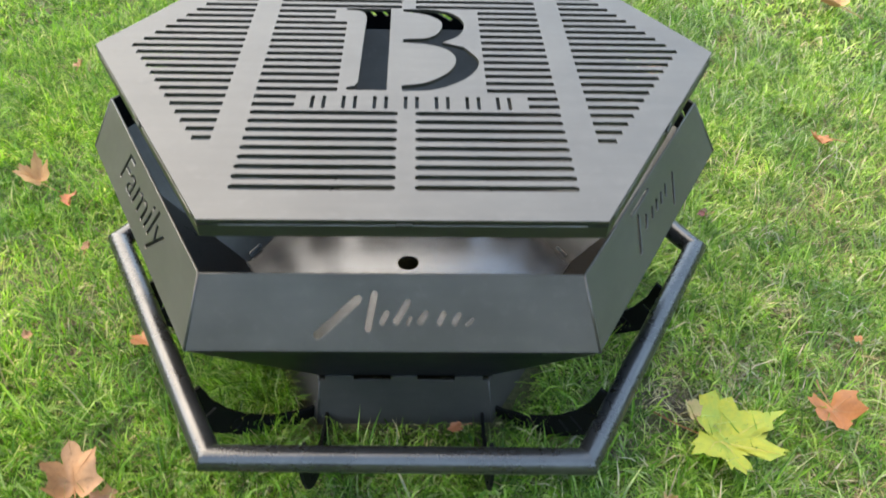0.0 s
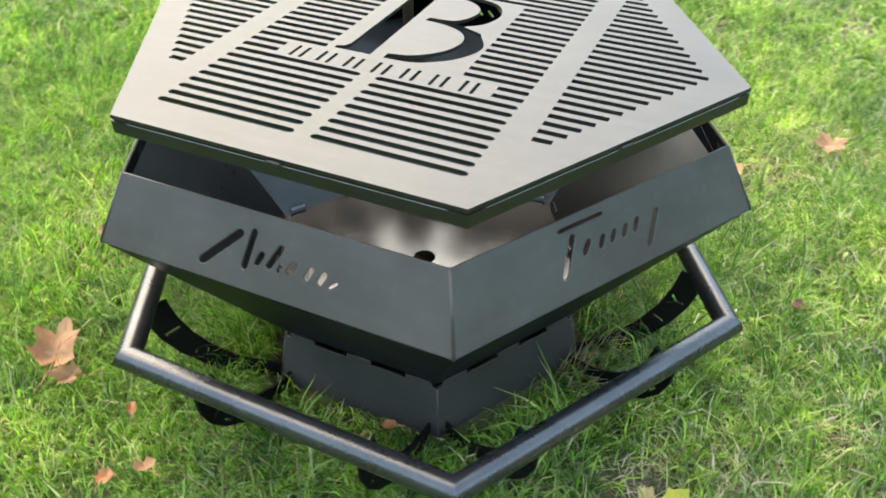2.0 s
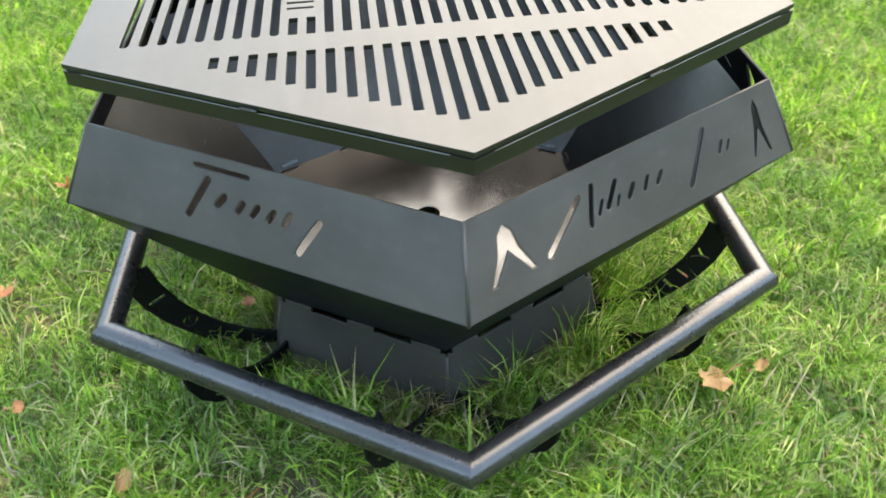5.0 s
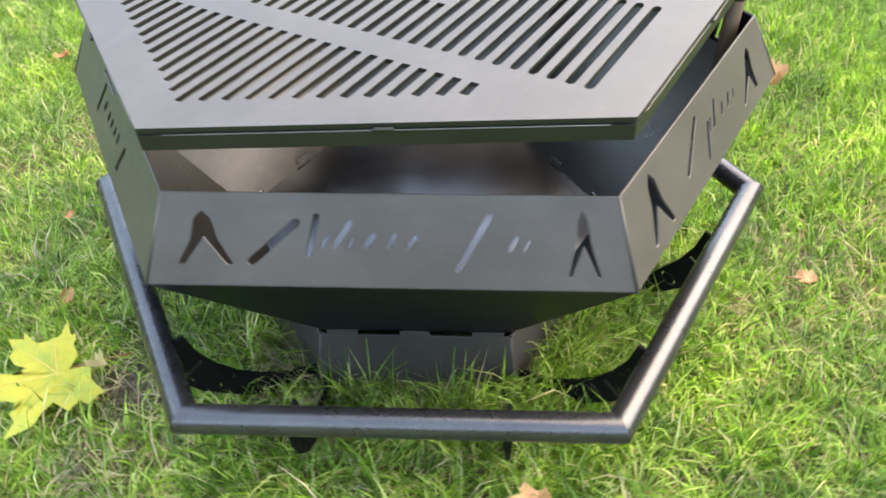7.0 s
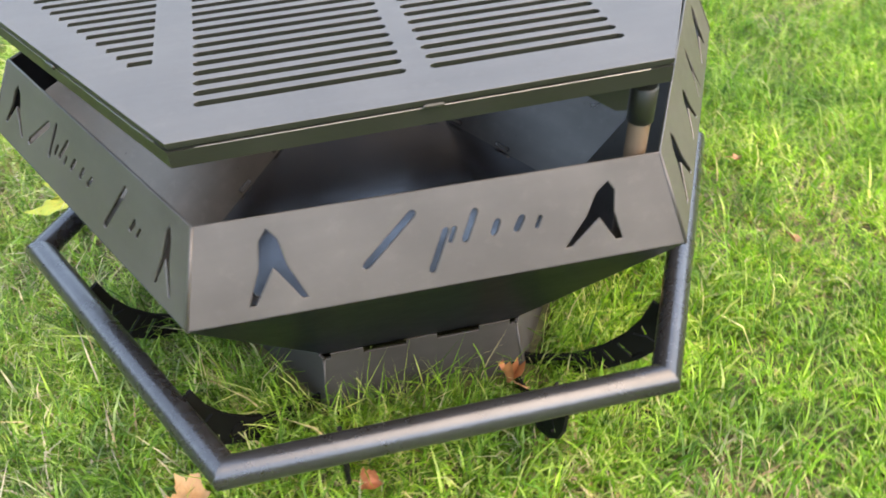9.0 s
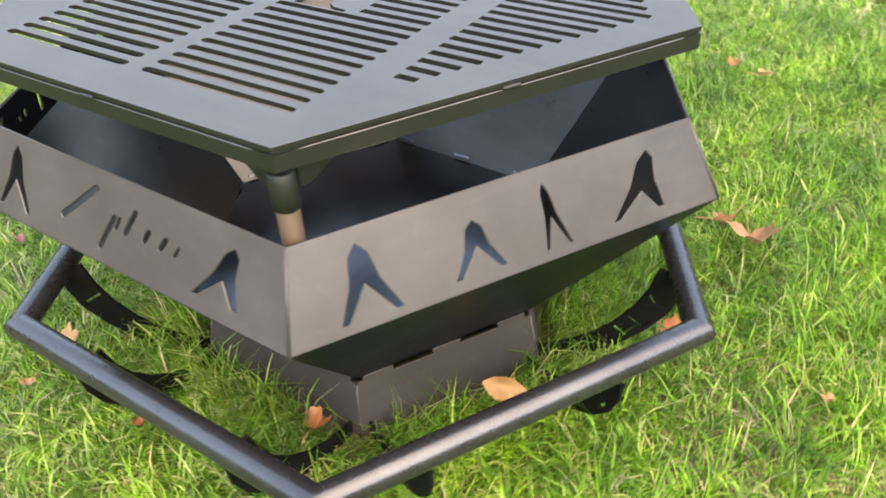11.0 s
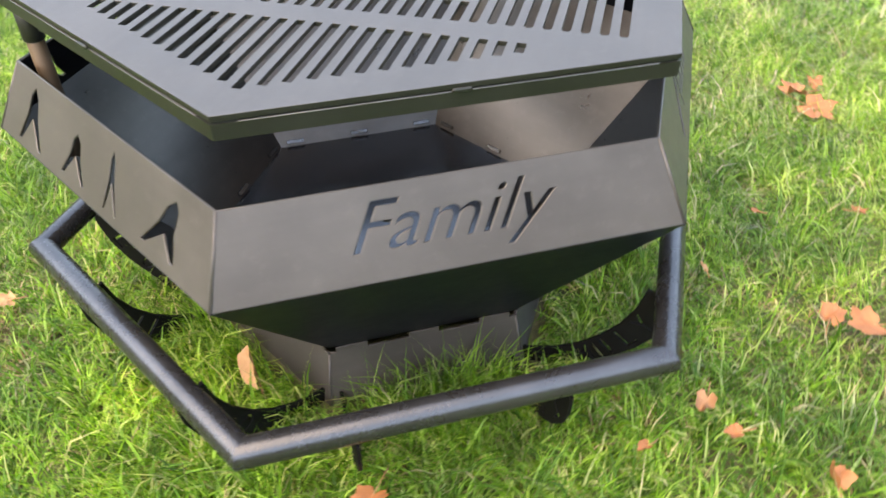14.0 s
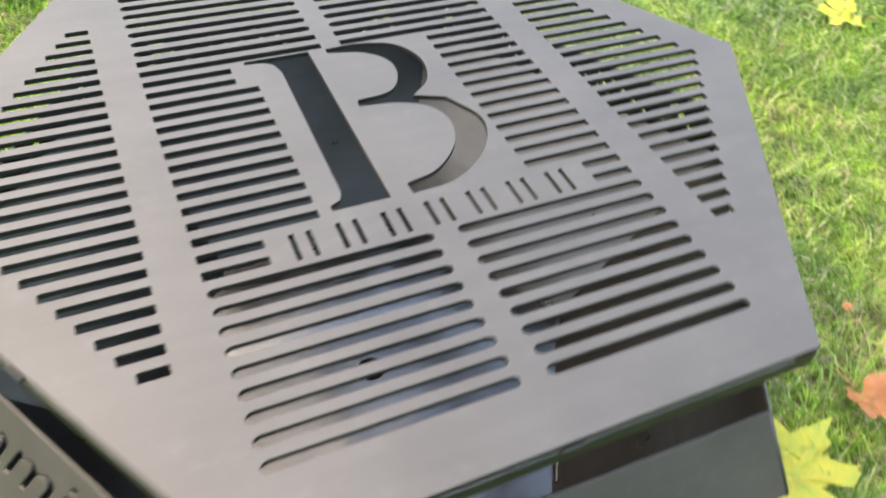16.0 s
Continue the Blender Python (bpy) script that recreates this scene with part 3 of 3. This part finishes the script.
def stem_mesh(length, rng):
    bm = bmesh.new()
    rings = []
    for i, f in enumerate((0, 0.35, 0.7, 1.0)):
        c = (0.12 * length * f * f * rng.uniform(-1, 1), -length * (0.1 + f), 0.05 * length * f)
        r = 0.0011 + 0.0006 * f
        rings.append([bm.verts.new((c[0] + r * math.cos(a), c[1], c[2] + r * math.sin(a))) for a in np.linspace(0, 2 * math.pi, 5, endpoint=False)])
    for a, b in zip(rings, rings[1:]):
        for i in range(5):
            bm.faces.new((a[i], a[(i + 1) % 5], b[(i + 1) % 5], b[i])).smooth = True
    bm.faces.new(rings[-1])
    bm.faces.new(rings[0][::-1])
    return bm


VEINS = ((90, 0.9), (38, 0.8), (142, 0.8), (-12, 0.55), (192, 0.55))


def vein_mesh(size, rise, a, r):
    """A raised rib that runs out from the stalk."""
    bm = bmesh.new()
    s = size / 1.7
    c, q = math.cos(radians(a)), math.sin(radians(a))
    last = None
    for f in np.linspace(0, 1, 6):
        x, y, w = c * r * f, q * r * f, 0.014 * (1.1 - f)
        row = [bm.verts.new(((x - q * w * k) * s, (y + c * w * k) * s, rise(x, y) + (0.0014 if k == 0 else 0.0002))) for k in (-1, 0, 1)]
        if last:
            for i in range(2):
                bm.faces.new((last[i], row[i], row[i + 1], last[i + 1])).smooth = True
        last = row
    return bm


# x, y, size, colour, turn, curl
LEAVES = """
-.555 -.455 .125 b 20 .35|-.49 -.485 .085 b 120 .5|-.95 .40 .105 t 60 .5|-.84 .33 .075 r 200 .6|-.74 .15 .036 b 0 .6|-.515 -.135 .092 o 80 .25
-.77 -.12 .033 b 40 .5|-1.06 1.01 .06 b 10 .6|.575 -.362 .192 y 240 .2|.535 -.305 .055 p 20 .7|.80 -.30 .115 o 182 .3|1.12 .61 .09 o 70 .5
1.49 1.49 .20 t 30 .3|.92 -.12 .026 o 0 .5|.098 -.338 .045 r 100 .3|.37 .435 .085 t 210 .2|.345 .515 .035 t 20 .5|.71 .29 .04 m 90 .6
.10 -.58 .036 t 300 .5|-.27 -.63 .045 o 15 .4|-.10 -.94 .10 t 45 .4|-.02 -.92 .07 t 160 .5|.022 -.795 .07 o 250 .3|-.30 -1.2 .05 o 0 .5
-1.32 0 .068 t 130 .5|-.29 .64 .055 t 30 .5|-.40 .77 .04 t 280 .5|-.122 .352 .068 o 190 .9|.12 .47 .05 r 60 .6|-.39 -1.16 .06 t 100 .5
-.33 -.50 .034 o 45 .4|-.32 -.76 .055 o 300 .8|-.13 -1.27 .063 o 75 .4|.012 -.855 .095 o 20 .25|.80 -1.40 .20 o 110 .3|.38 -1.19 .11 o 5 .3
.42 -1.09 .046 o 60 .4|.77 -.83 .13 o 140 .3|.84 -.80 .10 o 10 .4|.36 -.88 .047 o 200 .4|.30 -.68 .036 o 0 .4|.92 -.85 .08 o 90 .4
1.78 .80 .16 y 60 .2|.51 .77 .07 t 30 .4|.09 1.65 .073 o 0 .4|.73 1.02 .12 b 170 .6|.40 -1.0 .03 t 20 .5|-.222 -.587 .055 b 80 .6|.455 -.488 .05 t 100 .7
"""
rng = random.Random(11)
for entry in LEAVES.replace("\n", "|").split("|"):
    if not entry.strip():
        continue
    x, y, size, tint, turn, curl = entry.split()
    x, y, size, turn, curl = float(x), float(y), float(size), float(turn), float(curl)
    if tint == "y":
        bm, base, rise = leaf_mesh(size, curl, 0.0, random.Random(8), MAPLE)
    else:
        bm, base, rise = leaf_mesh(size, curl * rng.uniform(1.0, 2.0), curl * rng.uniform(-0.7, 1.3), rng)
    tilt = pose(x, y, 0.042 + rng.uniform(0, 0.01), curl * rng.uniform(-35, 35), curl * rng.uniform(-35, 35), turn)
    if tint == "y":  # still fresh, lying flat on the blades
        tilt = pose(x, y, 0.036, 6, -10, turn)
    else:  # dead leaves have rolled in on themselves
        tilt = tilt @ Matrix.Diagonal((rng.uniform(0.6, 0.95) if size < 0.095 else 0.92, rng.uniform(0.9, 1.1), 1, 1))
    if tint == "b" and size > 0.08 and y < 0:  # two brown leaves stand half on edge
        there = Matrix.Translation((x, y, 0.045))
        tilt = there @ Matrix.Rotation(radians(26), 4, Vector((0.65, 0.75, 0))) @ there.inverted() @ tilt
    leaf = tagged(part("fallen_leaf", bm, LEAF_MATS[tint], at=tilt), LEAF_WORDS[tint], "leaf", "fallen leaves")
    part("stem", stem_mesh(size * 0.6, rng), LEAF_MATS["o" if tint == "y" else "b"], leaf, at=Matrix.Translation((0, 0, rise(0, -0.1))))
    if size > 0.095:
        for a, r in VEINS:
            part("vein", vein_mesh(size, rise, a, r), vein_mat if tint == "y" else LEAF_MATS["b"], leaf)
# the tan leaf that leans against the base, folded along its rib
HALF = [(-90, 1.05), (-55, 0.86), (-20, 0.66), (15, 0.62), (50, 0.84), (90, 1.15)]
bm, base, rise = leaf_mesh(0.074, 0.25, 0.5, rng, HALF)
up, tip = Vector((-0.72, 0.50, 0.485)).normalized(), Vector((0.70, 0.57, 0.44)).normalized()
leaning = Matrix.Translation((-0.330, 0.129, 0.062)) @ Matrix((tip.cross(up), tip, up)).transposed().to_4x4() @ Matrix.Diagonal((0.75, 1, 1, 1))
leaf = tagged(part("fallen_leaf", bm, LEAF_MATS["t"], at=leaning), "folded tan leaf leaning on the base of the fire pit", "leaf", "fallen leaves")
part("stem", stem_mesh(0.05, rng), LEAF_MATS["b"], leaf)

# ---- grass ----
TUFTS = [(0.27, 0.25), (0.20, 0.29), (0.02, 0.33), (-0.06, 0.33), (0.10, 0.34), (-0.28, -0.18), (-0.25, -0.25), (-0.33, -0.10), (-0.30, -0.19), (-0.31, -0.15), (-0.28, -0.22),
         (-0.27, 0.20), (-0.34, 0.06), (-0.22, 0.27), (0.33, 0.10)]
THIN = [(0.51, -0.255, 0.0075, 1.05), (0.385, -0.34, 0.0014, 0.8), (0.68, -0.18, 0.003, 0.75), (0.82, 0.0, 0.003, 0.65)]


def grass(count, radius, seed, long_part=0.0, hole=0.0, flat=0.0, broad=1.0):
    """Single bent blades in small plants, thinned over worn ground."""
    g = np.random.default_rng(seed)
    r, a = np.sqrt(hole ** 2 + (radius ** 2 - hole ** 2) * g.random(count)), g.random(count) * 2 * np.pi
    x, y = r * np.cos(a), r * np.sin(a)
    tall = np.zeros(count)
    if long_part:
        n = int(count * long_part)
        pick = g.integers(0, len(TUFTS), n)
        c = np.array(TUFTS)
        x[:n], y[:n] = c[pick, 0] + g.normal(0, 0.03, n), c[pick, 1] + g.normal(0, 0.03, n)
        tall[:n] = 1
    vigour, spin = np.ones(count), g.random(count) * 2 * np.pi
    if not long_part:  # gather the blades into small plants, some stronger than others
        plants = g.integers(0, count // 13, count)
        out = np.abs(g.normal(0, 0.012, count))
        vigour = np.clip(np.exp(g.normal(0, 0.26, count)), 0.6, 1.7)[plants]
        x, y = x[plants] + np.cos(spin) * out, y[plants] + np.sin(spin) * out
    # keep out of the base, thin out over the bare patches
    ap = np.max([np.abs(x * np.cos(q) + y * np.sin(q)) for q in np.radians((-90, -30, 30))], axis=0)
    bare = sum(much * np.exp(-((x - u) ** 2 + (y - v) ** 2) / wide) for u, v, wide, much in THIN)
    worn = np.sin(4.1 * x + 2.0 + 1.4 * np.sin(3 * y)) * np.sin(4.7 * y - 0.8 + 1.2 * np.sin(2.6 * x)) + 0.5 * np.sin(13 * x + 5 * y) * np.sin(12 * y - 7 * x)
    keep = (ap > 0.296) & (g.random(count) < (ap - 0.290) / 0.020) & (g.random(count) > bare * 1.1) & (g.random(count) > np.clip(1.3 * worn - 0.35, 0, 0.5) * (1 - flat))
    if flat:
        keep &= g.random(count) < 0.25 + np.clip(worn, 0, 0.75) + 0.6 * np.exp(-((x - 0.95) ** 2 + (y + 0.35) ** 2) / 0.4)
    x, y, tall, ap, vigour, spin = x[keep], y[keep], tall[keep], ap[keep], vigour[keep], spin[keep]
    n = len(x)
    wave = np.sin(3.1 * x + 1.3 * y) + np.sin(5.3 * y - 2.2 * x + 1) + 0.7 * np.sin(11 * x + 7 * y) + 0.7 * np.sin(9 * y - 13 * x)
    length = (0.040 + 0.052 * g.random(n) ** 1.4 + 0.006 * wave) * (1 + tall * (1.1 * g.random(n) - 0.05)) * vigour
    length *= np.where(ap < 0.37, np.where(tall == 0, 0.62, 1.0), 1.0)
    width = (0.0014 + 0.0034 * g.random(n) ** 1.5) * broad
    flow = 2.0 * np.sin(2.3 * x + 0.7) + 1.7 * np.sin(2.9 * y - 0.4) + 1.2 * np.sin(8 * x - 6 * y)
    d = np.where(g.random(n) < 0.55, spin + g.normal(0, 0.5, n), 0.5 * flow + g.normal(0, 2.6, n))
    # blades at the foot of the pit lean away from it
    d = np.where(ap < 0.345, np.arctan2(y, x) + g.normal(0, 0.75, n), d)
    l1 = np.clip(g.normal(1.02, 0.36, n) - 0.42 * tall + flat * 0.6, 0.0, 1.45)
    l2 = l1 + (0.15 + 0.85 * g.random(n)) * (1 - flat)
    dx, dy = np.cos(d), np.sin(d)
    tw = d + np.pi / 2 + g.normal(0, 0.6, n)
    wx, wy = np.cos(tw) * width / 2, np.sin(tw) * width / 2
    mh = 0.55 * length
    mx, my, mz = x + dx * mh * np.sin(l1), y + dy * mh * np.sin(l1), mh * np.cos(l1)
    th = 0.45 * length
    tx, ty, tz = mx + dx * th * np.sin(l2), my + dy * th * np.sin(l2), np.maximum(mz + th * np.cos(l2), 0.004)
    z0 = np.full(n, -0.012)
    co = np.empty((n, 5, 3), np.float32)
    for i, (px, py, pz) in enumerate(((x - wx, y - wy, z0), (x + wx, y + wy, z0), (mx - wx * 0.9, my - wy * 0.9, mz), (mx + wx * 0.9, my + wy * 0.9, mz), (tx, ty, tz))):
        co[:, i, 0], co[:, i, 1], co[:, i, 2] = px, py, pz
    base = (np.arange(n) * 5)[:, None]
    loops = np.concatenate([base + np.array([[0, 1, 3, 2]]), base + np.array([[2, 3, 4]])], axis=1).astype(np.int32)
    mesh = bpy.data.meshes.new("grass")
    mesh.vertices.add(n * 5)
    mesh.vertices.foreach_set("co", co.ravel())
    mesh.loops.add(n * 7)
    mesh.loops.foreach_set("vertex_index", loops.ravel())
    mesh.polygons.add(n * 2)
    starts = (np.arange(n) * 7)[:, None] + np.array([[0, 4]])
    mesh.polygons.foreach_set("loop_start", starts.ravel().astype(np.int32))
    mesh.polygons.foreach_set("use_smooth", np.ones(n * 2, bool))
    mesh.update(calc_edges=True)
    return mesh


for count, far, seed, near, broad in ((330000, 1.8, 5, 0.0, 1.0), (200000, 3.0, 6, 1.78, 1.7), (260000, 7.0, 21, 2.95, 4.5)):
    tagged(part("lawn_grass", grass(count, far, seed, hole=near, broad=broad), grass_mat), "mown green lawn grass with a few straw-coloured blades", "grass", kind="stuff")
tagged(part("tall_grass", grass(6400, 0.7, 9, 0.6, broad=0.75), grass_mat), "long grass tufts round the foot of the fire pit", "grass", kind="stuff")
for count, far, seed, near, broad in ((95000, 1.8, 33, 0.0, 0.8), (40000, 3.0, 34, 1.78, 1.5)):
    tagged(part("straw", grass(count, far, seed, hole=near, flat=0.9, broad=broad), thatch_mat), "dry straw and thatch lying in the lawn", "grass", kind="stuff")


DRY = [(0.345, -0.075), (0.372, 0.035), (0.335, -0.03), (0.31, 0.215), (0.02, 0.352), (0.50, -0.215), (0.535, -0.275), (0.63, -0.24), (0.68, -0.18), (0.70, -0.16), (0.66, -0.20), (0.82, 0.0), (0.80, 0.02)]


def dry_tufts():
    """Bent brown stalks in small bunches by the foot of the pit."""
    g = random.Random(17)
    verts, faces = [], []
    for cx, cy in DRY:
        near = math.hypot(cx, cy) < 0.45
        for _ in range(34 if near else 24):
            x, y = cx + g.gauss(0, 0.018), cy + g.gauss(0, 0.018)
            d, lean, length, w = g.uniform(0, 6.28), g.uniform(0.8, 1.45), g.uniform(0.03, 0.07), g.uniform(0.0007, 0.0014)
            if near:  # stalks that still stand, leaning off the pit
                d, lean, length = math.atan2(cy, cx) + g.gauss(0, 0.8), g.uniform(0.15, 1.0), g.uniform(0.045, 0.10)
            c, q = math.cos(d), math.sin(d)
            b = len(verts)
            for f, k in ((0, 1), (0.55, 0.9), (1, 0.25)):
                out, up = length * f * math.sin(lean * (0.6 + 0.5 * f)), max(0.004, length * f * math.cos(lean * (0.6 + 0.5 * f))) + 0.004
                for e in (-1, 1):
                    verts.append((x + c * out - q * w * k * e, y + q * out + c * w * k * e, up))
            faces += [(b, b + 1, b + 3, b + 2), (b + 2, b + 3, b + 5, b + 4)]
    mesh = bpy.data.meshes.new("dry_tufts")
    mesh.from_pydata(verts, [], faces)
    return mesh


tagged(part("dry_grass", dry_tufts(), dry_mat), "small bunches of bent straw-coloured dead grass", "grass", kind="stuff")


def clods(cx, cy, reach, count, seed):
    """Crumbs of bare soil heaped over a small patch."""
    r = random.Random(seed)
    bm = bmesh.new()
    for _ in range(count):
        a, d = r.uniform(0, 6.28), reach * abs(r.gauss(0, 0.55))
        size = r.uniform(0.0015, 0.0048)
        m = pose(cx + 1.2 * d * math.cos(a), cy + d * math.sin(a), r.uniform(0.0, 0.010), r.uniform(0, 360), r.uniform(0, 360), 0)
        got = bmesh.ops.create_icosphere(bm, subdivisions=1, radius=size)["verts"]
        for v in got:
            v.co *= 0.75 + 0.9 * noise.noise(v.co * 260 + Vector((d * 90, a * 7, size * 900)))
        bmesh.ops.transform(bm, matrix=m, verts=got)
    return bm


def earth():
    m = Nodes("earth")
    fine = m.noise(160, 5, 0.7)
    m.link(m.ramp(fine, [(0.3, (0.06, 0.045, 0.035)), (0.7, (0.21, 0.16, 0.115))]), m.bsdf.inputs["Base Color"])
    m.bsdf.inputs["Roughness"].default_value = 0.95
    m.bump(fine, 0.8, 0.006)
    return m.mat


earth_mat = earth()
tagged(part("soil_crumbs", clods(0.385, -0.34, 0.032, 130, 6), earth_mat), "few pale soil crumbs in a thin spot of the lawn", "soil", kind="stuff")
tagged(part("soil_crumbs", clods(0.51, -0.255, 0.062, 420, 4), earth_mat), "dark crumbly bare soil showing in the lawn", "soil", kind="stuff")
